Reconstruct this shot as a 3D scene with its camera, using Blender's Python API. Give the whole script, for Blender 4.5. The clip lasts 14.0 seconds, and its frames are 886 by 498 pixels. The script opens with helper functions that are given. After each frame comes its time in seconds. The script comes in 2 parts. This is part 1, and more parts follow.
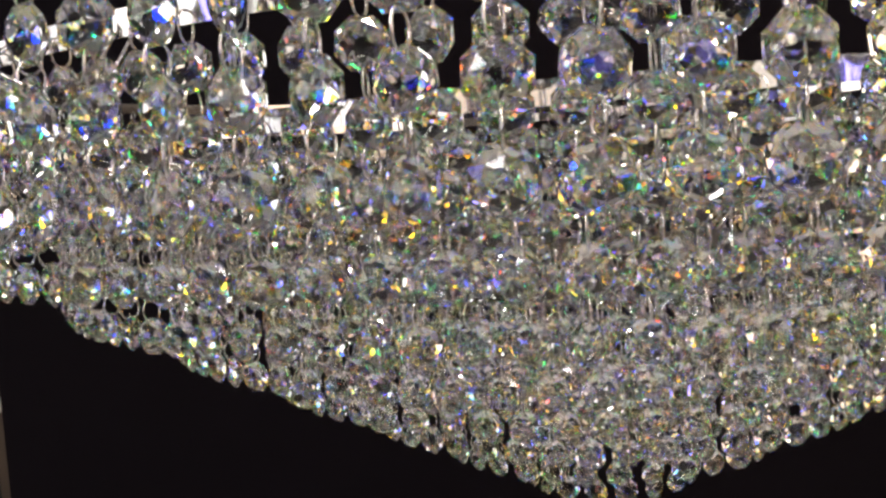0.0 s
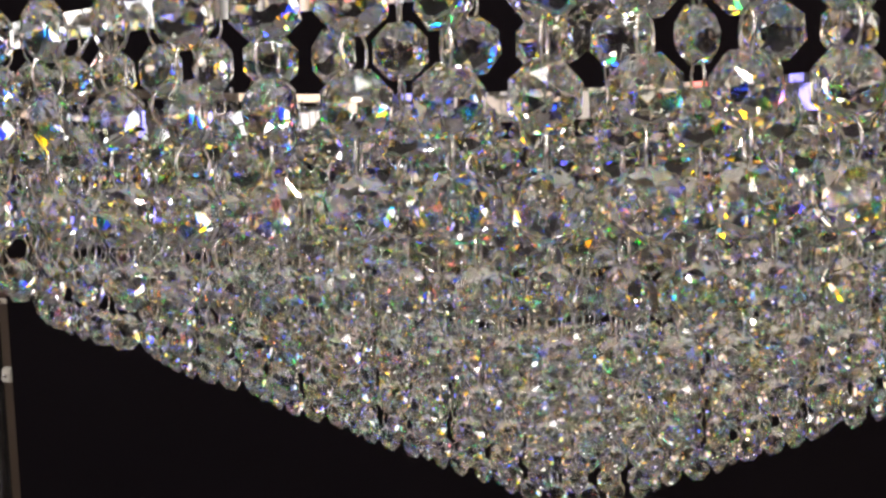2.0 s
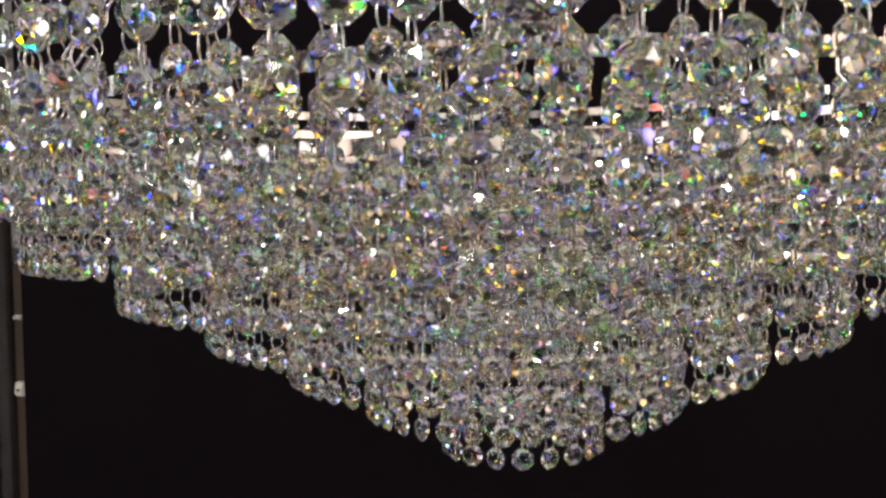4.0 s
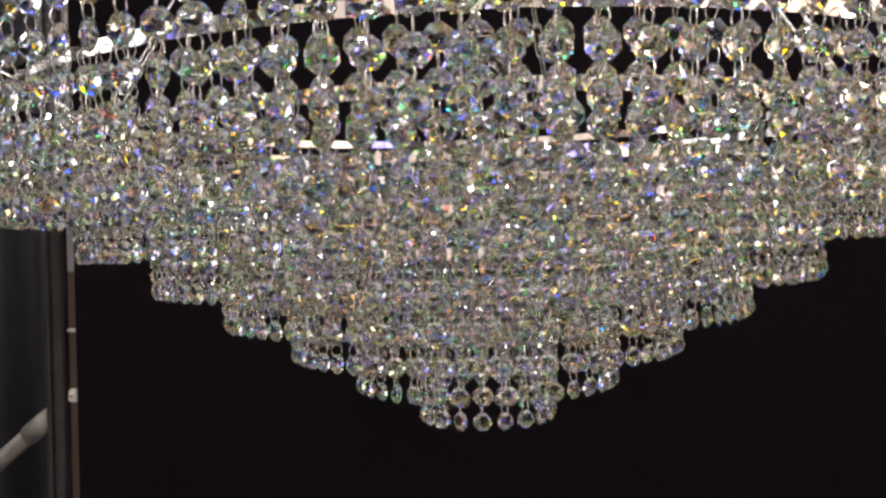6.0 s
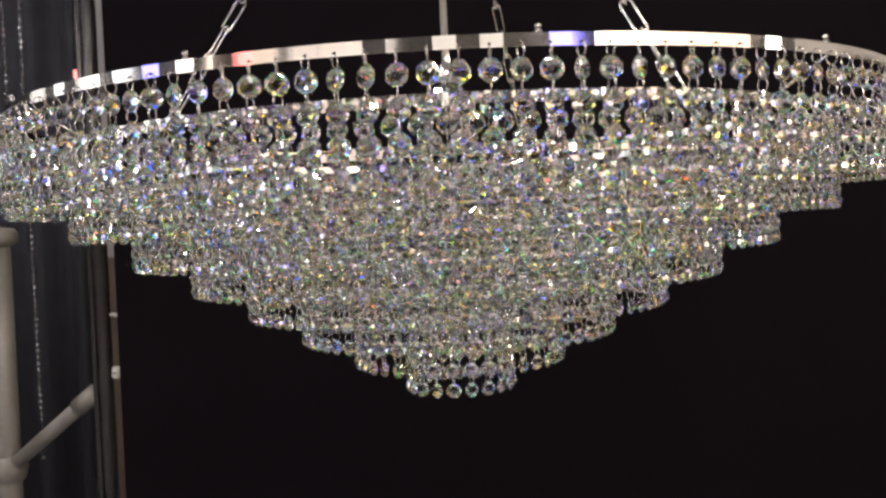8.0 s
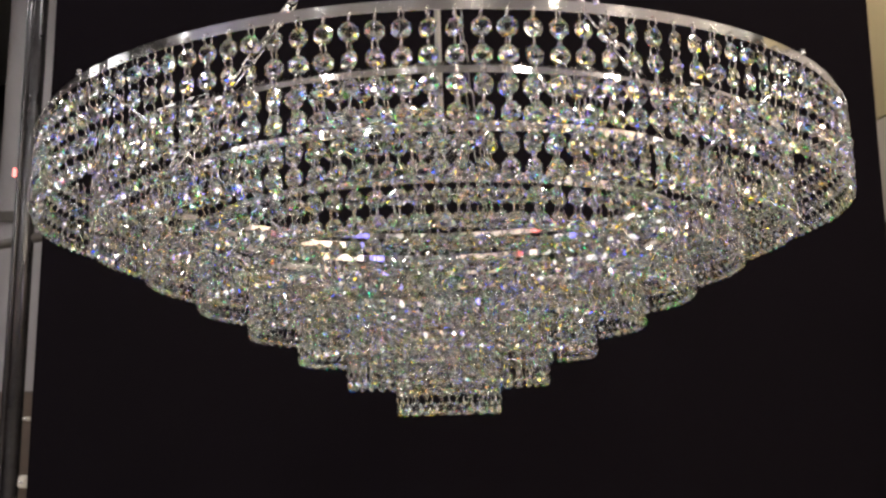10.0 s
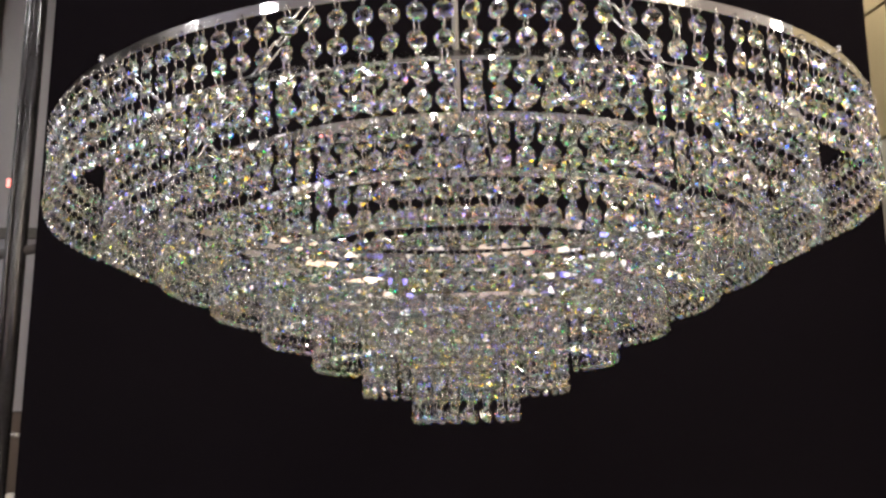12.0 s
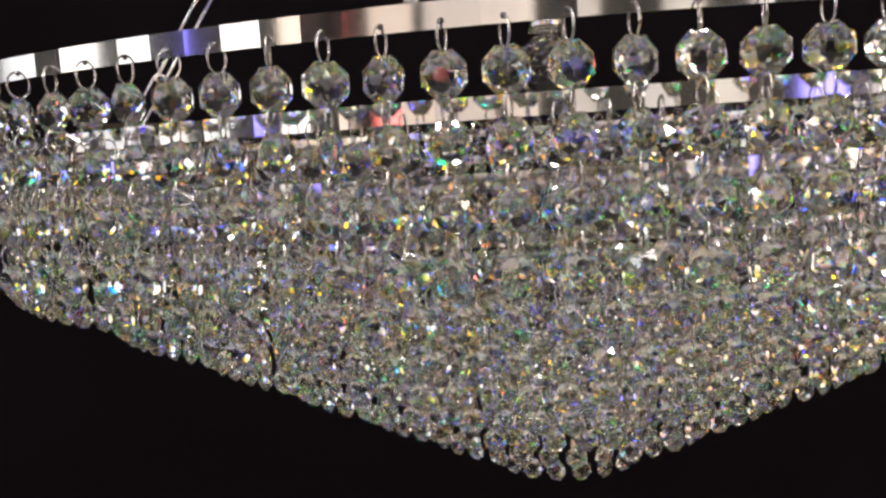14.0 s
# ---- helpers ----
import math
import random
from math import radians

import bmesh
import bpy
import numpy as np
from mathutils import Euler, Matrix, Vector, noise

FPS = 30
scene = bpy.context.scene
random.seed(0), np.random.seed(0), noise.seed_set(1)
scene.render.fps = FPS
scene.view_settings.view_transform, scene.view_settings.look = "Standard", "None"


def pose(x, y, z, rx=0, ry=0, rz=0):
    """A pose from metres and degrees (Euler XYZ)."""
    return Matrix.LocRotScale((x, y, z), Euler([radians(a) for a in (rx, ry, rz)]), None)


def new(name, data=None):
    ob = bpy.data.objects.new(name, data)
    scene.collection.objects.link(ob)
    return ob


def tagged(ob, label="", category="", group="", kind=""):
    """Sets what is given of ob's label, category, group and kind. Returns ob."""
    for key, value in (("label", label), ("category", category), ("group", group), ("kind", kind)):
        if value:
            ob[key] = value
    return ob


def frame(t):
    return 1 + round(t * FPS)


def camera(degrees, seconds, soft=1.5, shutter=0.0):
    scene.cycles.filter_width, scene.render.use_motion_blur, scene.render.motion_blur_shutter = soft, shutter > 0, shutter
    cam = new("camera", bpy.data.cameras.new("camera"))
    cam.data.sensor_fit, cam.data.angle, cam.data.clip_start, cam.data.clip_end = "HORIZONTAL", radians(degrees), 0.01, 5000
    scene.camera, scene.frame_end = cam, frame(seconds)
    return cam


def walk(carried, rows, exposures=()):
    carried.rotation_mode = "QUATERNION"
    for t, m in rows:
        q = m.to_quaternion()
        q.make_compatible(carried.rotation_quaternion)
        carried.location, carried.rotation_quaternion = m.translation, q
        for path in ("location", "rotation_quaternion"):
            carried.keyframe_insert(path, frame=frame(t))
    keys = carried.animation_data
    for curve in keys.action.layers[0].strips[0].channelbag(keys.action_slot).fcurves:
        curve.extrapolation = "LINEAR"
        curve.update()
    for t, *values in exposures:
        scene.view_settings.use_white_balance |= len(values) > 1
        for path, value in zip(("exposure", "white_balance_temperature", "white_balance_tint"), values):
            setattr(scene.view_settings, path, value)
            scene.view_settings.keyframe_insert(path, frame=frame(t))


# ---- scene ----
# The chandelier's rim is a metre across; its axis is the world's z and the rim's lower edge is at z = 0.
cam = camera(51.87, 14.0, soft=2.7)

# seconds, place, yaw, pitch, roll
PATH = [
    (0.0, -0.0979, -0.7007, -0.0739, 1.42, -5.89, 3.07),
    (0.5, -0.0888, -0.7002, -0.0687, 2.27, -6.30, 1.53),
    (1.0, -0.0880, -0.6875, -0.0664, 2.25, -7.11, 1.50),
    (1.5, -0.0763, -0.7002, -0.0668, 2.68, -6.38, 1.83),
    (2.0, -0.0571, -0.7041, -0.0649, 3.29, -6.70, 0.88),
    (2.5, -0.0524, -0.7012, -0.0654, 3.66, -6.78, 1.25),
    (3.0, -0.0419, -0.7192, -0.0847, 4.17, -5.49, 0.89),
    (3.5, -0.0105, -0.7494, -0.1032, 4.83, -4.20, 0.44),
    (5.8, 0.0633, -0.8789, -0.1321, 6.02, -1.64, 0.98),
    (6.0, 0.0879, -0.9153, -0.1346, 7.77, -1.43, 0.85),
    (6.5, 0.1442, -1.0030, -0.1093, 10.33, -1.98, 0.99),
    (7.0, 0.1972, -1.0693, -0.0931, 10.43, -3.04, 1.05),
    (7.5, 0.1939, -1.1061, -0.0847, 10.32, -3.97, 1.43),
    (10.0, 0.0172, -1.2027, -0.2995, 0.80, 8.99, 0.47),
    (10.5, 0.0286, -1.2559, -0.3887, 0.54, 12.13, -0.46),
    (11.0, 0.0057, -1.2642, -0.4325, -0.22, 15.10, -0.07),
    (11.5, -0.0233, -1.2253, -0.4452, 0.02, 16.12, -0.23),
    (12.0, -0.0312, -1.1745, -0.3294, -0.44, 10.89, 0.12),
    (12.5, -0.0902, -1.0931, -0.1706, -3.23, 0.76, -0.46),
    (13.0, -0.1098, -0.9969, -0.0649, -3.38, -5.73, 0.49),
    (13.5, -0.1239, -0.8573, -0.0484, -2.92, -8.28, 1.43),
    (14.0, -0.1238, -0.8072, -0.0276, -1.76, -7.45, 2.55),
]
walk(cam, [(t, pose(x, y, z, 90 + pitch, 0, yaw) @ pose(0, 0, 0, 0, 0, -roll)) for t, x, y, z, yaw, pitch, roll in PATH],
     exposures=[(0.0, -0.53), (3.0, -0.53), (6.0, -0.45), (7.5, -0.37), (10.0, -0.30), (11.5, -0.25), (12.5, -0.37), (13.0, -0.45), (14.0, -0.68)])

# ---- light: a closed showroom added all round, lit by ceiling lamps and wall panels ----
FLOOR, CEIL = -1.75, 1.55
world = bpy.data.worlds.new("world")
world.use_nodes = True
world.node_tree.nodes["Background"].inputs[0].default_value = (0.01, 0.01, 0.012, 1)
world.node_tree.nodes["Background"].inputs[1].default_value = 1.0
scene.world = world
scene.cycles.max_bounces = 20
scene.cycles.transmission_bounces = 20
scene.cycles.glossy_bounces = 8


# ---- materials ----
class Mat:
    """A node material with a few short cuts."""

    def __init__(self, name):
        self.m = bpy.data.materials.new(name)
        self.m.use_nodes = True
        self.t = self.m.node_tree
        self.b = self.t.nodes["Principled BSDF"]

    def node(self, kind, **values):
        n = self.t.nodes.new(kind)
        for key, value in values.items():
            n.inputs[key.replace("_", " ")].default_value = value
        return n

    def join(self, a, b):
        self.t.links.new(a, b)

    def put(self, **values):
        for key, value in values.items():
            self.b.inputs[key.replace("_", " ")].default_value = value
        return self

    def noise(self, scale, detail=4.0, coords="Object"):
        tc = self.t.nodes.new("ShaderNodeTexCoord")
        n = self.node("ShaderNodeTexNoise", Scale=scale, Detail=detail)
        self.join(tc.outputs[coords], n.inputs["Vector"])
        return n

    def ramp(self, source, stops):
        r = self.t.nodes.new("ShaderNodeValToRGB")
        while len(r.color_ramp.elements) < len(stops):
            r.color_ramp.elements.new(0.5)
        for e, (at, c) in zip(r.color_ramp.elements, stops):
            e.position, e.color = at, (*c, 1)
        self.join(source, r.inputs[0])
        return r

    def bump(self, source, strength, distance):
        b = self.node("ShaderNodeBump", Strength=strength, Distance=distance)
        self.join(source, b.inputs["Height"])
        self.join(b.outputs[0], self.b.inputs["Normal"])


def plain(name, dark, light, rough, scale=6.0, metal=0.0, bump=0.0, fine=120.0):
    """A worn, slightly uneven surface between two colours."""
    a = Mat(name)
    big, small = a.noise(scale), a.noise(fine)
    mix = a.t.nodes.new("ShaderNodeMath")
    mix.operation = "MULTIPLY_ADD"
    mix.inputs[1].default_value = 0.35
    a.join(small.outputs[0], mix.inputs[0])
    half = a.t.nodes.new("ShaderNodeMath")
    half.operation = "MULTIPLY"
    half.inputs[1].default_value = 0.65
    a.join(big.outputs[0], half.inputs[0])
    a.join(half.outputs[0], mix.inputs[2])
    a.join(a.ramp(mix.outputs[0], [(0.3, dark), (0.7, light)]).outputs[0], a.b.inputs["Base Color"])
    a.join(a.ramp(big.outputs[0], [(0.3, (rough * 0.8,) * 3), (0.7, (min(1, rough * 1.2),) * 3)]).outputs[0], a.b.inputs["Roughness"])
    a.put(Metallic=metal)
    if bump:
        a.bump(small.outputs[0], bump, 0.002)
    return a.m


def lamp(name, colour, strength):
    a = Mat(name)
    a.put(Base_Color=(0.8, 0.8, 0.8, 1), Emission_Color=(*colour, 1), Emission_Strength=strength)
    return a.m


def crystal_material():
    """Clear cut lead glass with the faintest grey-green cast, a little different from bead to bead."""
    a = Mat("cut_crystal")
    a.put(Roughness=0.0, IOR=1.6, Transmission_Weight=1.0)
    geo, ob = a.t.nodes.new("ShaderNodeNewGeometry"), a.t.nodes.new("ShaderNodeObjectInfo")
    add = a.t.nodes.new("ShaderNodeMath")
    add.operation = "ADD"
    a.join(geo.outputs["Random Per Island"], add.inputs[0])
    a.join(ob.outputs["Random"], add.inputs[1])
    wrap = a.t.nodes.new("ShaderNodeMath")
    wrap.operation = "FRACT"
    a.join(add.outputs[0], wrap.inputs[0])
    a.join(a.ramp(wrap.outputs[0], [(0.0, (0.96, 0.97, 0.965)), (1.0, (0.99, 0.99, 0.985))]).outputs[0], a.b.inputs["Base Color"])
    return a.m


def fire_material():
    """The facets that split light most: amber, green and blue are bent by different amounts."""
    a = Mat("cut_crystal_fire")
    out = a.t.nodes["Material Output"]
    sums = None
    for colour, ior in (((1, 0.56, 0, 1), 1.53), ((0, 0.40, 0.10, 1), 1.60), ((0, 0.04, 0.90, 1), 1.70)):
        r = a.node("ShaderNodeBsdfRefraction", Color=colour, Roughness=0.0, IOR=ior)
        if sums is None:
            sums = r
        else:
            add = a.t.nodes.new("ShaderNodeAddShader")
            a.join(sums.outputs[0], add.inputs[0])
            a.join(r.outputs[0], add.inputs[1])
            sums = add
    gloss = a.node("ShaderNodeBsdfAnisotropic", Color=(1, 1, 1, 1), Roughness=0.0)
    fresnel = a.node("ShaderNodeFresnel", IOR=1.6)
    mix = a.t.nodes.new("ShaderNodeMixShader")
    a.join(fresnel.outputs[0], mix.inputs[0])
    a.join(sums.outputs[0], mix.inputs[1])
    a.join(gloss.outputs[0], mix.inputs[2])
    a.join(mix.outputs[0], out.inputs["Surface"])
    a.t.nodes.remove(a.b)
    return a.m


CRYSTAL = crystal_material()
FIRE = fire_material()
CHROME = plain("polished_chrome", (0.72, 0.71, 0.7), (0.86, 0.85, 0.84), 0.06, 5, 1.0)
WIRE = plain("nickel_wire", (0.62, 0.6, 0.57), (0.8, 0.78, 0.75), 0.16, 40, 1.0)
BOARD = plain("black_cloth", (0.0046, 0.0036, 0.0048), (0.0068, 0.0055, 0.0072), 0.95, 3.0, 0, 0.3, 400)
BOARD.node_tree.nodes["Principled BSDF"].inputs["Specular IOR Level"].default_value = 0.02
BOARD.node_tree.nodes["Principled BSDF"].inputs["Sheen Weight"].default_value = 0.0
POST = plain("black_lacquered_metal", (0.012, 0.011, 0.012), (0.03, 0.028, 0.03), 0.22, 8)
TUBE = plain("pale_lacquered_tube", (0.125, 0.116, 0.104), (0.19, 0.178, 0.16), 0.4, 9, 0, 0.1)
BEIGE = plain("beige_plaster", (0.42, 0.36, 0.22), (0.52, 0.45, 0.29), 0.7, 2.5, 0, 0.2)
PINK = plain("pale_plaster", (0.5, 0.46, 0.42), (0.6, 0.56, 0.52), 0.7, 2.5, 0, 0.2)
BROWN = plain("brown_panel", (0.05, 0.035, 0.022), (0.09, 0.06, 0.04), 0.5, 4)
MAUVE = plain("mauve_grey_panel", (0.19, 0.175, 0.175), (0.27, 0.25, 0.25), 0.45, 3)
STEM = plain("pale_painted_stem", (0.5, 0.48, 0.42), (0.62, 0.6, 0.54), 0.35, 9)
SEAM = plain("dark_joint", (0.05, 0.045, 0.04), (0.09, 0.08, 0.07), 0.8)
CEILING = plain("grey_ceiling", (0.34, 0.34, 0.34), (0.44, 0.44, 0.44), 0.85, 2)
FLOORM = plain("grey_stone_floor", (0.18, 0.176, 0.174), (0.3, 0.295, 0.29), 0.3, 3)
WALL = plain("shop_wall", (0.04, 0.038, 0.037), (0.08, 0.076, 0.073), 0.8, 1.5)
CURTAIN = plain("dark_curtain", (0.008, 0.008, 0.012), (0.022, 0.02, 0.03), 0.8, 10)
RED = lamp("red_indicator", (1.0, 0.06, 0.04), 2.5)


# ---- mesh helpers ----
def mesh_of(name, verts, faces, mat, smooth=False):
    me = bpy.data.meshes.new(name)
    me.from_pydata([tuple(v) for v in verts], [], faces)
    me.materials.append(mat)
    if smooth:
        me.polygons.foreach_set("use_smooth", [True] * len(me.polygons))
    me.update()
    return me


def part(name, me, parent, label="", m=None):
    ob = new(name, me)
    ob.parent = parent
    if m is not None:
        ob.matrix_basis = m
    return tagged(ob, label)


def box(x0, x1, y0, y1, z0, z1, bevel=0.0):
    bm = bmesh.new()
    bmesh.ops.create_cube(bm, size=1, matrix=Matrix.LocRotScale(((x0 + x1) / 2, (y0 + y1) / 2, (z0 + z1) / 2), None, (x1 - x0, y1 - y0, z1 - z0)))
    if bevel:
        bmesh.ops.bevel(bm, geom=bm.edges[:], offset=bevel, segments=2, affect="EDGES")
    return bm


def from_bm(name, bm, mat, smooth=False):
    me = bpy.data.meshes.new(name)
    bm.to_mesh(me)
    bm.free()
    me.materials.append(mat)
    if smooth:
        me.polygons.foreach_set("use_smooth", [True] * len(me.polygons))
    return me


def rod(points, radius, sides=10):
    """Vertices and faces of a round rod along points."""
    pts = [Vector(p) for p in points]
    verts, faces = [], []
    side = None
    for i, p in enumerate(pts):
        way = (pts[min(i + 1, len(pts) - 1)] - pts[max(i - 1, 0)]).normalized()
        side = way.orthogonal().normalized() if side is None else (side - way * side.dot(way)).normalized()
        up = way.cross(side)
        for k in range(sides):
            a = 2 * math.pi * k / sides
            verts.append(p + (side * math.cos(a) + up * math.sin(a)) * radius)
    for i in range(len(pts) - 1):
        for k in range(sides):
            a, b = i * sides + k, i * sides + (k + 1) % sides
            faces.append((a, b, b + sides, a + sides))
    faces += [tuple(range(sides))[::-1], tuple(range((len(pts) - 1) * sides, len(pts) * sides))]
    return verts, faces


def turned(profile, sides=24):
    """Vertices and faces of a closed profile of (radius, height) turned about z."""
    n = len(profile)
    verts = [(r * math.cos(2 * math.pi * k / sides), r * math.sin(2 * math.pi * k / sides), z) for k in range(sides) for r, z in profile]
    faces = [(k * n + i, (k + 1) % sides * n + i, (k + 1) % sides * n + (i + 1) % n, k * n + (i + 1) % n) for k in range(sides) for i in range(n)]
    return verts, faces


def setting(name, bm, mat, label, category):
    return tagged(new(name, from_bm(name, bm, mat)), label, category, kind="structure")


# ---- the showroom ----
setting("floor", box(-4, 4, -5, 4, FLOOR - 0.1, FLOOR), FLOORM, "polished grey stone floor of the showroom", "floor")
setting("ceiling", box(-4, 4, -5, 4, CEIL, CEIL + 0.1), CEILING, "plain grey showroom ceiling with recessed lamps", "ceiling")
setting("wall_south", box(-4, 4, -5.1, -5, FLOOR, CEIL), WALL, "plain dark grey shop wall", "wall")
setting("wall_west", box(-4.1, -4, -5, 4, FLOOR, CEIL), WALL, "plain dark grey shop wall", "wall")
setting("wall_east", box(4, 4.1, -5, 4, FLOOR, CEIL), WALL, "plain dark grey shop wall", "wall")
setting("wall_north", box(-4, 4, 4, 4.1, FLOOR, CEIL), WALL, "plain dark grey shop wall", "wall")

# black display board behind the chandelier
board = tagged(new("display_board"), "tall matt black cloth-covered display board", "board")
board.location = (0.031, 0.950, FLOOR)
part("panel", from_bm("panel", box(-1.004, 1.004, -0.02, 0.02, 0, 1.2 - FLOOR, 0.004), BOARD), board)


# ---- lamps in the ceiling and along the walls, out of view ----
random.seed(4)


def downlight(x, y, colour, strength, r=0.05):
    ob = tagged(new("downlight"), "round recessed ceiling downlight, lit, added out of view", "lamp", "ceiling downlights")
    ob.location = (x, y, CEIL)
    v, f = turned([(r, -0.001), (r * 1.25, -0.001), (r * 1.25, -0.012), (r, -0.008)], 20)
    part("rim", mesh_of("rim", v, f, CHROME), ob)
    bm = bmesh.new()
    bmesh.ops.create_circle(bm, cap_ends=True, segments=20, radius=r, matrix=pose(0, 0, -0.004, 180))
    part("bulb", from_bm("bulb", bm, lamp("lit_bulb", colour, strength)), ob)


WARM, COOL = (1.0, 0.85, 0.69), (0.98, 0.94, 0.92)
# grid of unseen lamps at made-up places, for room light and sparkle
for i in range(8):
    for j in range(9):
        x, y = -3.5 + i + random.uniform(-0.25, 0.25), -4.6 + 0.68 * j + random.uniform(-0.2, 0.2)
        downlight(x, y, WARM if x > 0.0 else COOL, (190 if x < 0 else 330) * random.uniform(0.5, 1.5), random.choice((0.04, 0.05, 0.06)))
# four more lamps, added only to brighten the walls beside the board
for x, y in ((-2.1, 1.5), (-2.8, 2.9), (1.2, 1.4), (2.4, 2.6)):
    downlight(x, y, WARM if x > 0 else COOL, 480 if x > 0 else 110)


def light_panel(x, y, z, w, h, turn, colour, strength, label):
    ob = tagged(new("light_panel"), label, "lamp")
    ob.matrix_basis = pose(x, y, z, 0, 0, turn)
    part("frame", from_bm("frame", box(-w / 2 - 0.02, w / 2 + 0.02, 0.0, 0.04, -h / 2 - 0.02, h / 2 + 0.02, 0.004), POST), ob)
    part("diffuser", from_bm("diffuser", box(-w / 2, w / 2, 0.04, 0.046, -h / 2, h / 2), lamp("lit_diffuser", colour, strength)), ob)


# glowing panels for the rim's mirrored colour blocks, some added only as fill light
HUES = {"white": (1.0, 0.96, 0.92), "cool": (0.92, 0.95, 1.0), "tan": (1.0, 0.66, 0.4), "warm": (1.0, 0.85, 0.66), "blue": (0.1, 0.08, 1.0), "red": (1.0, 0.1, 0.08), "amber": (1.0, 0.5, 0.14)}
SOUTH = [(-3.5, 0.2, "red", 4.5), (-2.8, 0.7, "tan", 0.8), (-2.0, 0.75, "tan", 0.5), (-1.15, 0.75, "tan", 0.62), (-0.3, 0.3, "tan", 0.2), (0.7, 0.5, "cool", 0.16), (1.7, 0.4, "white", 0.3), (3.35, 0.85, "blue", 4.0)]
for x, w, hue, power in SOUTH:
    light_panel(x, -4.96, 0.62, w, 1.6, 0, HUES[hue], power, hue + " upright glowing wall panel, out of view")
WEST = [(-4.2, 0.5, "warm", 1.6), (-3.3, 0.6, "white", 2.0), (-2.45, 0.26, "blue", 4.5), (-1.8, 0.5, "cool", 1.6), (-1.05, 0.55, "white", 2.6), (-0.2, 0.4, "cool", 1.4), (0.5, 0.3, "white", 1.6)]
for y, w, hue, power in WEST:
    light_panel(-3.96, y, 0.55, w, 1.6, -90, HUES[hue], power, hue + " upright glowing wall panel, out of view")
EAST = [(-3.68, 1.4, "warm", 3.0), (-1.85, 1.95, "tan", 1.5), (-0.55, 0.22, "white", 7.0), (0.4, 0.5, "warm", 4.7)]
for y, w, hue, power in EAST:
    light_panel(3.96, y, 0.6, w, 1.6, 90, HUES[hue], power, hue + " upright glowing wall panel, out of view")



def ceiling_panel(x, y, w, d, colour, strength, label):
    ob = tagged(new("ceiling_panel"), label, "lamp", "ceiling light panels")
    ob.location = (x, y, CEIL)
    part("frame", from_bm("frame", box(-w / 2 - 0.015, w / 2 + 0.015, -d / 2 - 0.015, d / 2 + 0.015, -0.02, -0.001, 0.003), CHROME), ob)
    part("diffuser", from_bm("diffuser", box(-w / 2, w / 2, -d / 2, d / 2, -0.026, -0.02), lamp("lit_diffuser", colour, strength)), ob)


# this pair gives the white highlights on the rings
ceiling_panel(0.5, -3.1, 0.45, 0.3, (1.0, 0.92, 0.72), 26, "bright warm rectangular ceiling light panel, out of view, lit")
ceiling_panel(-0.6, -3.1, 0.3, 0.25, (1.0, 0.98, 0.94), 26, "bright white rectangular ceiling light panel, out of view, lit")
# three unseen panels added as extra light from above
ceiling_panel(-2.2, -2.0, 0.5, 0.3, (0.92, 0.97, 1.0), 20, "bright cool rectangular ceiling light panel, added as unseen fill")
ceiling_panel(2.3, -1.9, 0.6, 0.3, (1.0, 0.9, 0.7), 26, "bright warm rectangular ceiling light panel, out of view, lit")
ceiling_panel(0.2, -1.5, 0.5, 0.25, (1.0, 0.96, 0.88), 22, "bright white rectangular ceiling light panel, out of view, lit")

# ---- the chandelier ----
TIERS = 8
BEAD, GAP = 0.0091, 0.0213
ROUND, FIRST = 145, radians(-90) + 0.036
BAND = 0.0095
lights = tagged(new("chandelier"), "round eight-tier clear crystal chandelier with chrome rings, hung on chains", "chandelier")
lights.matrix_basis = Matrix.LocRotScale(None, Euler((radians(-1.10), radians(-1.27), 0)), None)


def bead_shape():
    """A cut octagon: thin girdle, two rows of broad facets and a small table on each face; y is across the bead."""
    r = BEAD
    rings = ((1.0, 0.07, 0), (0.70, 0.34, 0.5), (0.27, 0.50, 0))
    verts = []
    for side in (-1, 1):
        for radius, depth, shift in rings:
            for k in range(8):
                a = 2 * math.pi * (k + 0.5 + shift) / 8
                verts.append((r * radius * math.sin(a), side * r * depth, r * radius * math.cos(a)))
    half = 8 * len(rings)
    faces = [(k, (k + 1) % 8, half + (k + 1) % 8, half + k) for k in range(8)]
    for base in (0, half):
        for row in range(len(rings) - 1):
            low, up = base + 8 * row, base + 8 * row + 8
            for k in range(8):
                n = (k + 1) % 8
                if row % 2 == 0:
                    faces += [(low + n, low + k, up + k), (low + n, up + k, up + n)]
                else:
                    faces += [(low + n, low + k, up + n), (up + n, low + k, up + k)]
        faces.append(tuple(base + half - 8 + k for k in range(8)))
    return np.array(verts), faces


def hoop_shape():
    """A wire link, round, in the plane of y and z."""
    radius, wire, n, s = 0.0056, 0.00055, 14, 4
    verts = []
    for i in range(n):
        a = 2 * math.pi * i / n
        for k in range(s):
            b = 2 * math.pi * k / s
            d = radius + wire * math.cos(b)
            verts.append((wire * math.sin(b), 0.8 * d * math.sin(a), d * math.cos(a)))
    faces = [(i * s + k, (i + 1) % n * s + k, (i + 1) % n * s + (k + 1) % s, i * s + (k + 1) % s) for i in range(n) for k in range(s)]
    return np.array(verts), faces


BEAD_V, BEAD_F = bead_shape()
HOOP_V, HOOP_F = hoop_shape()


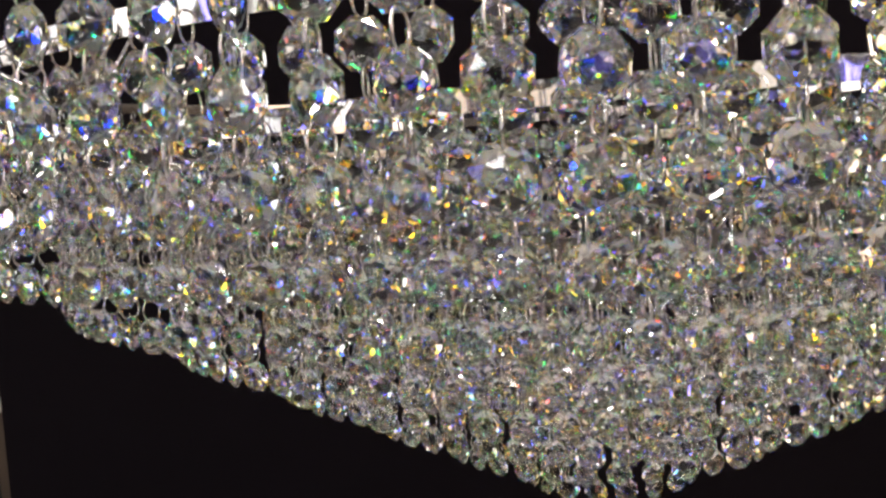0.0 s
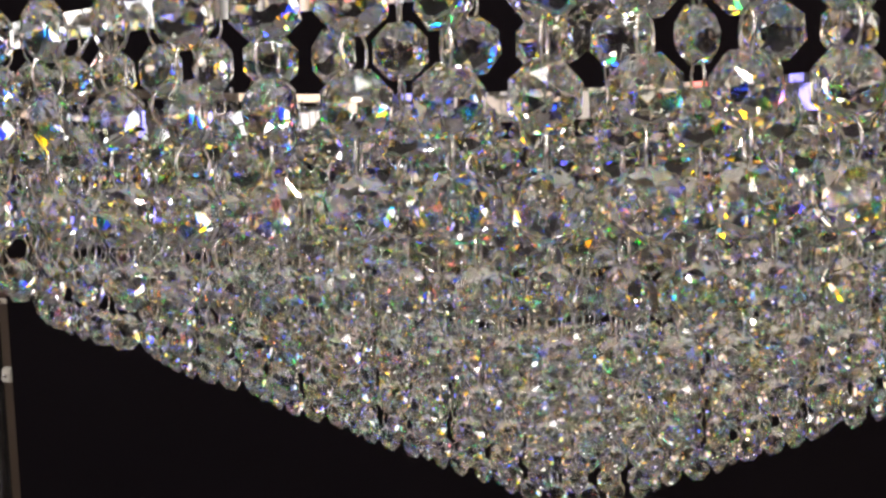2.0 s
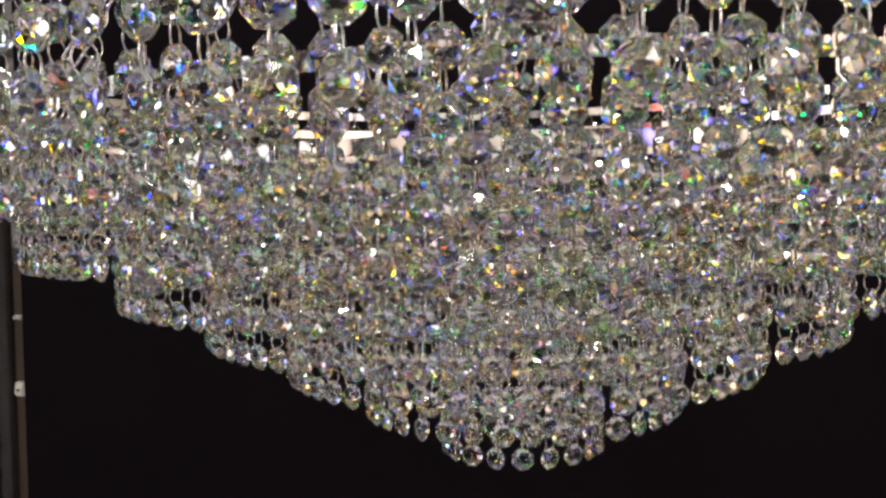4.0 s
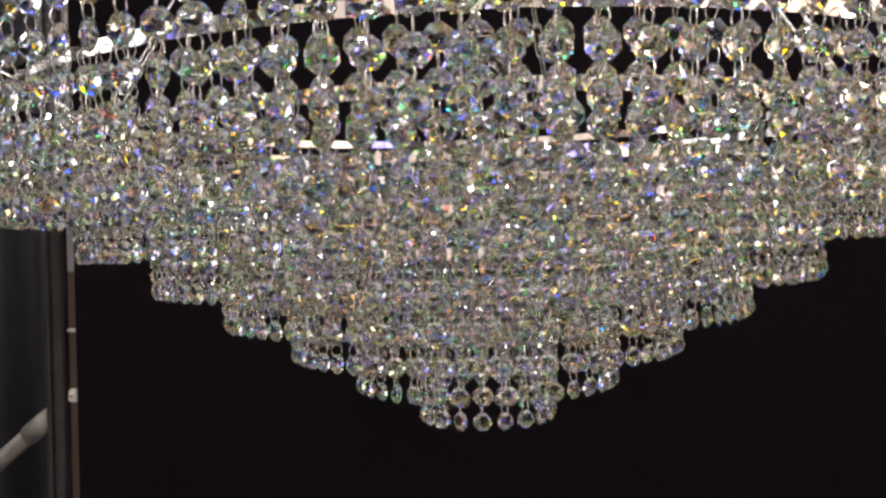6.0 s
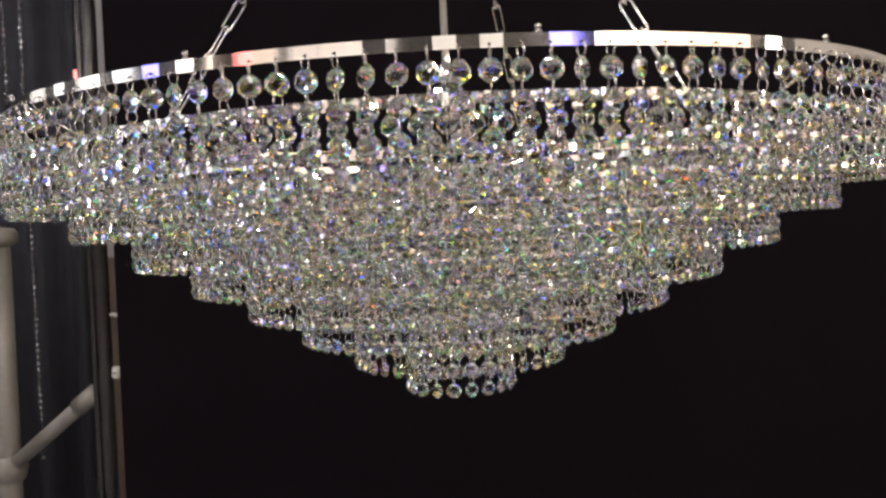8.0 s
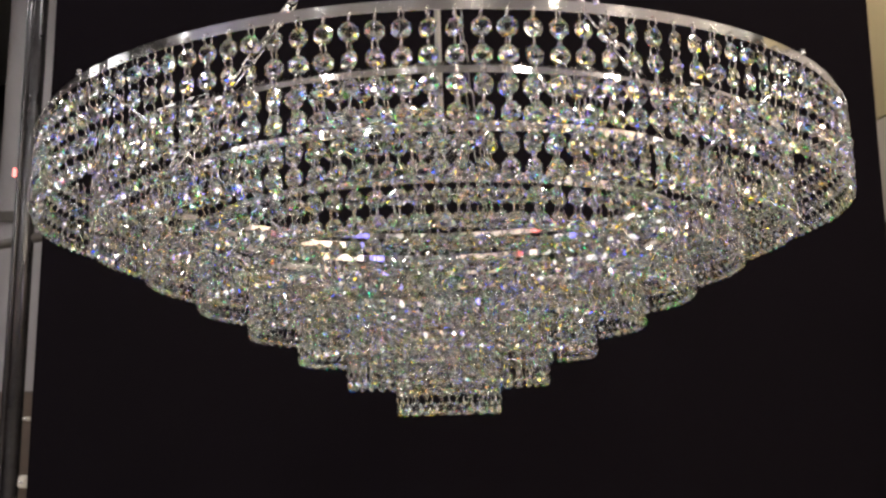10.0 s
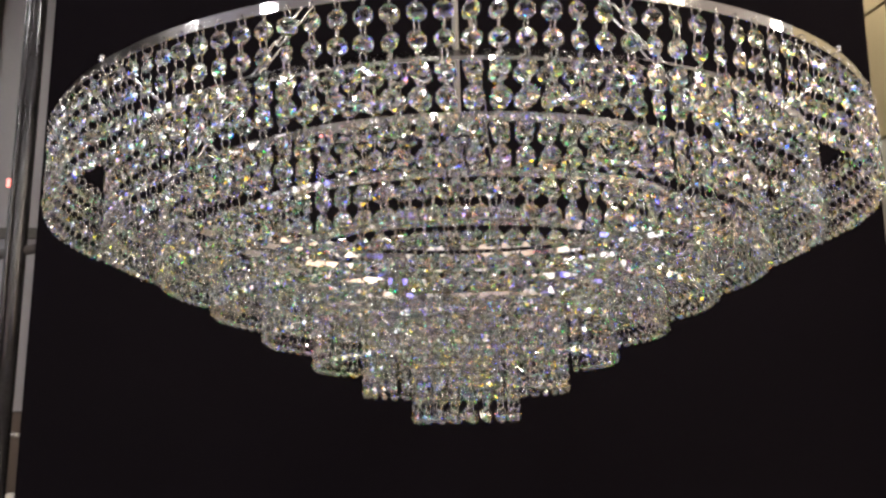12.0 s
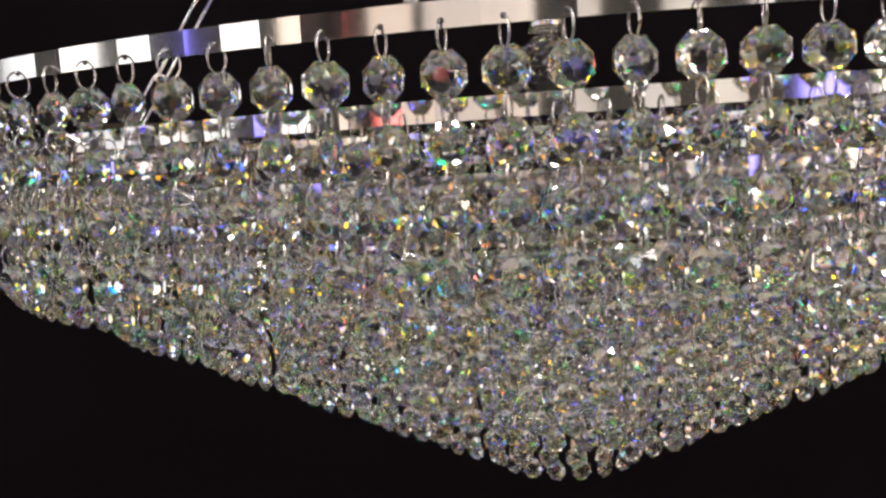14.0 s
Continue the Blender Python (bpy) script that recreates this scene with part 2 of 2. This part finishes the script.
def joined(name, shape, faces, poses, mat, smooth=False, second=None, marks=()):
    """One mesh of many placed copies of a shape."""
    n = len(shape)
    verts = np.concatenate([shape @ np.array(m.to_3x3()).T + np.array(m.translation) for m in poses])
    me = mesh_of(name, verts, [tuple(i + k * n for i in f) for k in range(len(poses)) for f in faces], mat, smooth)
    if second:
        me.materials.append(second)
        me.polygons.foreach_set("material_index", list(marks) * len(poses))
    return me


bead_mesh = mesh_of("crystal_bead", BEAD_V, BEAD_F, CRYSTAL)
check = bmesh.new()
check.from_mesh(bead_mesh)
bmesh.ops.recalc_face_normals(check, faces=check.faces[:])
BEAD_F = [tuple(v.index for v in f.verts) for f in check.faces]
check.to_mesh(bead_mesh)
check.free()
# some of the upper facets of each bead throw colours
FIRES = [1 if 8 <= i < len(BEAD_F) and i % 3 == 2 else 0 for i in range(len(BEAD_F))]
bead_mesh.materials.append(FIRE)
bead_mesh.polygons.foreach_set("material_index", FIRES)

random.seed(11)
for tier in range(TIERS):
    radius = 0.5 - 0.0623 * tier
    top = BAND if tier == 0 else 0.0131 - 0.0338 * tier
    # the inner strands hang a little closer under their rings
    hang = 0.0157 if tier == 0 else 0.0142
    pitch = 0.0241
    start = FIRST if tier == 0 else random.uniform(0, 1)
    v, f = turned([(radius, 0), (radius, -BAND), (radius - 0.0012, -BAND), (radius - 0.0012, 0)], 192 if tier < 4 else 96)
    ring = part("ring", mesh_of("ring", v, f, CHROME, False), lights, "polished chrome ring band", Matrix.Translation((0, 0, top)))
    count = ROUND if tier == 0 else round(2 * math.pi * radius / GAP)
    loose, beads, hoops = [], [], []
    for i in range(count):
        a = 2 * math.pi * i / count + start
        out = radius + 0.0005
        lean = random.uniform(-1.2, 1.2)
        for k in range(4):
            # beads hang a little turned, each in its own way
            turn = math.degrees(a) + 90 + random.gauss(0, 17)
            z = -BAND - hang - pitch * k
            at = pose(out * math.cos(a), out * math.sin(a), z, random.gauss(0, 4), random.gauss(0, 3), turn)
            (loose if tier == 0 and math.sin(a) < 0.0 else beads).append(at)
            link = pose(out * math.cos(a), out * math.sin(a), z + pitch / 2 + (0.0012 if k == 0 else 0), lean, 0, math.degrees(a) + 90 + random.gauss(0, 14))
            hoops.append(link)
    for m in loose[:300]:
        part("crystal_bead", bead_mesh, ring, "", m)
    beads += loose[300:]
    tagged(part("crystal_beads", joined("crystal_beads", BEAD_V, BEAD_F, beads, CRYSTAL, False, FIRE, FIRES), ring, "clear faceted octagonal crystal beads"), kind="stuff")
    tagged(part("wire_links", joined("wire_links", HOOP_V, HOOP_F, hoops, WIRE, True), ring, "thin nickel wire links"), kind="stuff")

# small punched holes of the rim, in which the top links hang
rim = next(o for o in lights.children if o.name == "ring")
disc_v = np.array([(0.0012 * math.cos(k * math.pi / 4), 0, 0.0012 * math.sin(k * math.pi / 4)) for k in range(8)])
spots = []
for i in range(ROUND):
    a = FIRST + 2 * math.pi * i / ROUND
    spots.append(pose(0.5003 * math.cos(a), 0.5003 * math.sin(a), 0.0025 - BAND, 0, 0, math.degrees(a) + 90))
tagged(part("punched_holes", joined("punched_holes", disc_v, [tuple(range(8))], spots, SEAM), rim, "small dark punched holes"), kind="stuff")

# finials on the rim
for k in range(12):
    a = radians(-90 - 14 + 30 * k)
    prof = [(0.0, 0.0), (0.0028, 0.0), (0.0028, 0.0014), (0.0012, 0.0018), (0.0012, 0.0022), (0.0022, 0.003), (0.0026, 0.0044), (0.002, 0.0058), (0.0, 0.0063)]
    v, f = turned(prof, 12)
    part("finial", mesh_of("finial", v, f, CHROME, True), lights, "small chrome ball finial", Matrix.Translation((0.4994 * math.cos(a), 0.4994 * math.sin(a), BAND)))

# four thin stays run from the rim down along the rings
for k in range(4):
    a = radians(-90 - 42 + 90 * k)
    inner, outer = 0.059, 0.498
    ends = [(outer * math.cos(a), outer * math.sin(a), BAND - 0.004), (inner * math.cos(a), inner * math.sin(a), BAND - 0.004 - 0.0336 * 7)]
    part("stay", mesh_of("stay", *rod(ends, 0.0013, 8), CHROME, True), lights, "thin chrome stay rod")

# upright tube on the axis, with a pale coupling at its foot, and three chains up to its hook
part("stem", mesh_of("stem", *rod([(0, 0, 0.075), (0, 0, 1.3)], 0.0042, 14), STEM, True), lights, "slim pale metal stem")
v, f = turned([(0.0, 0.052), (0.013, 0.052), (0.016, 0.056), (0.0145, 0.066), (0.0075, 0.072), (0.0055, 0.084), (0.0, 0.084)], 18)
part("coupling", mesh_of("coupling", v, f, CHROME, True), lights, "chrome coupling at the stem's foot")
# a cut glass ball closes the stem: rows of flat facets, each row turned half a facet
rows, cuts = (0.006, 0.022, 0.033, 0.036, 0.031, 0.019, 0.005), 10
verts = [(0, 0, 0.0535)] + [(r * math.cos(2 * math.pi * (k + 0.5 * (n % 2)) / cuts), r * math.sin(2 * math.pi * (k + 0.5 * (n % 2)) / cuts), 0.052 - 0.0095 * n) for n, r in enumerate(rows) for k in range(cuts)] + [(0, 0, -0.0075)]
faces = [(0, 1 + k, 1 + (k + 1) % cuts) for k in range(cuts)]
for n in range(len(rows) - 1):
    low, up = 1 + n * cuts, 1 + (n + 1) * cuts
    for k in range(cuts):
        m = (k + 1) % cuts
        faces += [(low + k, up + k, low + m), (low + m, up + k, up + m)] if n % 2 == 0 else [(low + k, up + m, low + m), (low + k, up + k, up + m)]
faces += [(1 + (len(rows) - 1) * cuts + (k + 1) % cuts, 1 + (len(rows) - 1) * cuts + k, len(verts) - 1) for k in range(cuts)]
ball = bmesh.new()
ball.from_mesh(mesh_of("glass_ball", verts, faces, CRYSTAL))
bmesh.ops.recalc_face_normals(ball, faces=ball.faces[:])
part("glass_ball", from_bm("glass_ball", ball, CRYSTAL), lights, "clear cut glass ball at the stem's foot")
v, f = turned([(0.0, 0.505), (0.014, 0.505), (0.018, 0.512), (0.018, 0.53), (0.012, 0.536), (0.0, 0.536)], 18)
part("collar", mesh_of("collar", v, f, CHROME, True), lights, "chrome collar that holds the chains")


def link_mesh():
    """A long oval chain link about its middle, in the plane of x and z."""
    pts = []
    for i in range(20):
        a = 2 * math.pi * i / 20
        pts.append(Vector((0.0058 * math.cos(a), 0, 0.0058 * math.sin(a) + (0.0165 if math.sin(a) >= 0 else -0.0165))))
    verts, faces = [], []
    for i, p in enumerate(pts):
        way = (pts[(i + 1) % 20] - pts[i - 1]).normalized()
        side = way.cross(Vector((0, 1, 0)))
        for k in range(6):
            b = 2 * math.pi * k / 6
            verts.append(p + (side * math.cos(b) + Vector((0, 1, 0)) * math.sin(b)) * 0.0014)
    for i in range(20):
        for k in range(6):
            faces.append((i * 6 + k, (i + 1) % 20 * 6 + k, (i + 1) % 20 * 6 + (k + 1) % 6, i * 6 + (k + 1) % 6))
    return mesh_of("link", verts, faces, WIRE, True)


chain_link = link_mesh()
for az in (48, -72, 168):
    a = radians(az - 90)
    low, high = Vector((0.374 * math.cos(a), 0.374 * math.sin(a), -0.052)), Vector((0.012 * math.cos(a), 0.012 * math.sin(a), 0.515))
    way = high - low
    chain = part("chain", mesh_of("hook", *rod([low, low + way * 0.02, low + way * 0.05], 0.0018, 8), WIRE, True), lights, "nickel suspension chain")
    count = int(way.length / 0.0395)
    base = way.to_track_quat("Z", "Y").to_matrix().to_4x4()
    for i in range(count):
        m = Matrix.Translation(low + way * ((i + 0.85) / (count + 0.4))) @ base @ pose(0, 0, 0, 0, 0, 90 * (i % 2) + 35)
        part("link", chain_link, chain, "", m)

# ---- what stands round the board ----
def tube_mesh(name, points, radius, mat, sides=18):
    return mesh_of(name, *rod(points, radius, sides), mat, True)


def post(x, y, label):
    """A glossy black frame post: a round tube with a thin second tube, foot plate and top plate."""
    ob = tagged(new("frame_post"), label, "post", "posts beside the display board")
    ob.location = (x, y, FLOOR)
    h = CEIL - FLOOR
    part("tube", tube_mesh("tube", [(0, 0, 0.01), (0, 0, h - 0.012)], 0.021, POST), ob)
    part("rail", tube_mesh("rail", [(-0.012 if x < 0 else 0.012, -0.022, 0.01), (-0.012 if x < 0 else 0.012, -0.022, h - 0.012)], 0.007, POST), ob)
    part("foot_plate", from_bm("foot_plate", box(-0.06, 0.06, -0.06, 0.06, 0, 0.01, 0.002), POST), ob)
    part("top_plate", from_bm("top_plate", box(-0.05, 0.05, -0.05, 0.05, h - 0.012, h - 0.002, 0.002), POST), ob)
    return ob


left_post = post(-1.026, 0.957, "tall glossy black frame post with a red indicator")
post(1.125, 0.957, "tall glossy black frame post beside the board")
part("indicator", from_bm("indicator", box(-0.024, -0.016, -0.0325, -0.028, 0.225 - FLOOR, 0.246 - FLOOR, 0.001), RED), left_post, "small red indicator light")


def clip(z, size, label):
    """A metal sleeve that ties the board to its post."""
    ob = tagged(new("board_clip"), label, "clip", "clips between board and post")
    ob.matrix_basis = pose(-0.982, 0.949, z, 0, 6, 0)
    part("strap", from_bm("strap", box(-0.017, 0.004, -0.008, 0.008, -size / 2, size / 2, 0.003), STEM), ob)
    part("screw", mesh_of("screw", *turned([(0.0, 0), (0.004, 0), (0.003, 0.003), (0.0, 0.0035)], 10), CHROME, True), ob, "", pose(-0.006, -0.012, 0, 90))


clip(-0.4946, 0.028, "bright metal clip joining board and post")
clip(-0.352, 0.008, "narrow metal clip joining board and post")

cable = tagged(new("cable"), "dark cable sagging behind the frame post", "cable")
part("cord", tube_mesh("cord", [(-1.75 + 0.05 * i, 0.96, 0.03 + 0.07 * ((i - 4) / 13) ** 2 * (1 if i > 4 else 4)) for i in range(17)], 0.012, SEAM), cable)

# pale wall piece behind the board's edge, with a dark curtain beside it
setting("wall_piece_west", box(-1.74, -1.1, 2.2, 2.26, -0.28, CEIL), MAUVE, "pale mauve-grey wall panel", "wall")
# the wall's unlit lower part: its shade is painted as dark brown
setting("wall_shaded_west", box(-1.74, -1.1, 2.2, 2.26, FLOOR, -0.284), BROWN, "lower part of the pale wall, its shade put into a dark brown", "wall")
setting("wall_trim_west", box(-1.745, -1.1, 2.185, 2.2, 0.36, 0.40), SEAM, "dark trim across the pale wall", "trim")


def curtain(x0, x1, y):
    """A hanging cloth with soft folds."""
    n, verts, faces = 90, [], []
    for i in range(n + 1):
        x = x0 + (x1 - x0) * i / n
        d = 0.035 * math.sin(i * 0.9) + 0.018 * math.sin(i * 0.37 + 1)
        verts += [(x, y + d, FLOOR + 0.01), (x, y + d * 0.7, CEIL - 0.01)]
    faces = [(2 * i, 2 * i + 2, 2 * i + 3, 2 * i + 1) for i in range(n)]
    ob = tagged(new("curtain", mesh_of("curtain", verts, faces, CURTAIN, True)), "dark purple-black curtain hanging in soft folds", "curtain")
    thick = ob.modifiers.new("thickness", "SOLIDIFY")
    thick.thickness = 0.004


curtain(-3.9, -1.76, 2.15)

# side wall of large plaster panels past the other post
for name, z0, z1, mat, label in (("wall_panel_top", 1.125, CEIL + 0.02, BEIGE, "yellow-beige plaster wall panel"), ("wall_panel_middle", 0.69, 1.118, BEIGE, "yellow-beige plaster wall panel"),
                                 ("wall_panel_low", 0.35, 0.683, PINK, "pale pinkish plaster wall panel"), ("wall_panel_base", FLOOR, 0.346, BROWN, "dark brown wall base panel")):
    ob = setting(name, box(0.0, 0.05, -2.2, 2.1, z0, z1, 0.003), mat, label, "wall")
    ob.matrix_basis = pose(1.35, 1.9, -0.12, 0, 0, 9.9)
ob = setting("wall_backing", box(0.012, 0.06, -2.2, 2.1, FLOOR, CEIL), SEAM, "dark joints behind the wall panels", "wall")
ob.matrix_basis = pose(1.35, 1.9, -0.12, 0, 0, 9.9)
peg = tagged(new("wall_peg"), "small dark round fixing on the wall panel", "fixing")
peg.matrix_basis = pose(1.415, 1.52, 1.10, 0, -90, 9.9)
part("washer", mesh_of("washer", *turned([(0.0, 0), (0.014, 0), (0.012, 0.004), (0.0, 0.004)], 16), SEAM, True), peg)
part("bolt", mesh_of("bolt", *turned([(0.0, 0.004), (0.006, 0.004), (0.005, 0.01), (0.0, 0.011)], 10), POST, True), peg)

# display stand of pale tubes with a ball joint
stand = tagged(new("display_stand"), "pale tubular display stand with a ball joint", "stand")
stand.location = (-1.366, 1.048, FLOOR)
J = -0.772 - FLOOR
part("upright", tube_mesh("upright", [(0, 0, 0.012), (0.002, 0, J), (0.004, 0, -0.16 - FLOOR)], 0.030, TUBE, 20), stand)
v, f = turned([(0.0, -0.045), (0.022, -0.042), (0.04, -0.026), (0.047, 0), (0.04, 0.026), (0.022, 0.042), (0.0, 0.045)], 20)
part("ball_joint", mesh_of("ball_joint", v, f, TUBE, True), stand, "", Matrix.Translation((0.002, 0, J)))
v, f = turned([(0.0, 0.0), (0.036, 0.0), (0.05, 0.012), (0.05, 0.035), (0.04, 0.046), (0.0, 0.05)], 24)
part("cap", mesh_of("cap", v, f, TUBE, True), stand, "", Matrix.Translation((0.004, 0, -0.18 - FLOOR)))
part("strut", tube_mesh("strut", [(0.002, 0, J), (0.315, -0.1, J + 0.225)], 0.019, TUBE, 16), stand)
part("strut_sleeve", tube_mesh("strut_sleeve", [(0.26, -0.083, J + 0.186), (0.322, -0.102, J + 0.23)], 0.023, TUBE, 16), stand)
part("arm", tube_mesh("arm", [(0.0, 0, J), (-0.5, 0.05, J - 0.2)], 0.022, TUBE, 16), stand)
v, f = turned([(0.0, 0.0), (0.16, 0.0), (0.16, 0.008), (0.03, 0.014), (0.0, 0.014)], 28)
part("base", mesh_of("base", v, f, TUBE, True), stand)

# thin glittering bead strings before the curtain
for x, z0 in ((-1.63, -0.92), (-1.69, -0.1), (-1.75, -0.9), (-1.86, -0.9)):
    string = tagged(new("bead_string"), "thin string of dark glittering glass beads", "bead string", "bead strings before the curtain")
    string.location = (x, 1.6, CEIL)
    part("thread", tube_mesh("thread", [(0, 0, 0), (0, 0, z0 - CEIL)], 0.0008, WIRE, 5), string)
    spots = [pose(0, 0, -0.02 - 0.021 * i, 0, 0, random.uniform(0, 180)) for i in range(int((CEIL - z0) / 0.021))]
    tagged(part("glass_beads", joined("glass_beads", BEAD_V * 0.8, BEAD_F, spots, CRYSTAL), string, "small clear glass beads"), kind="stuff")
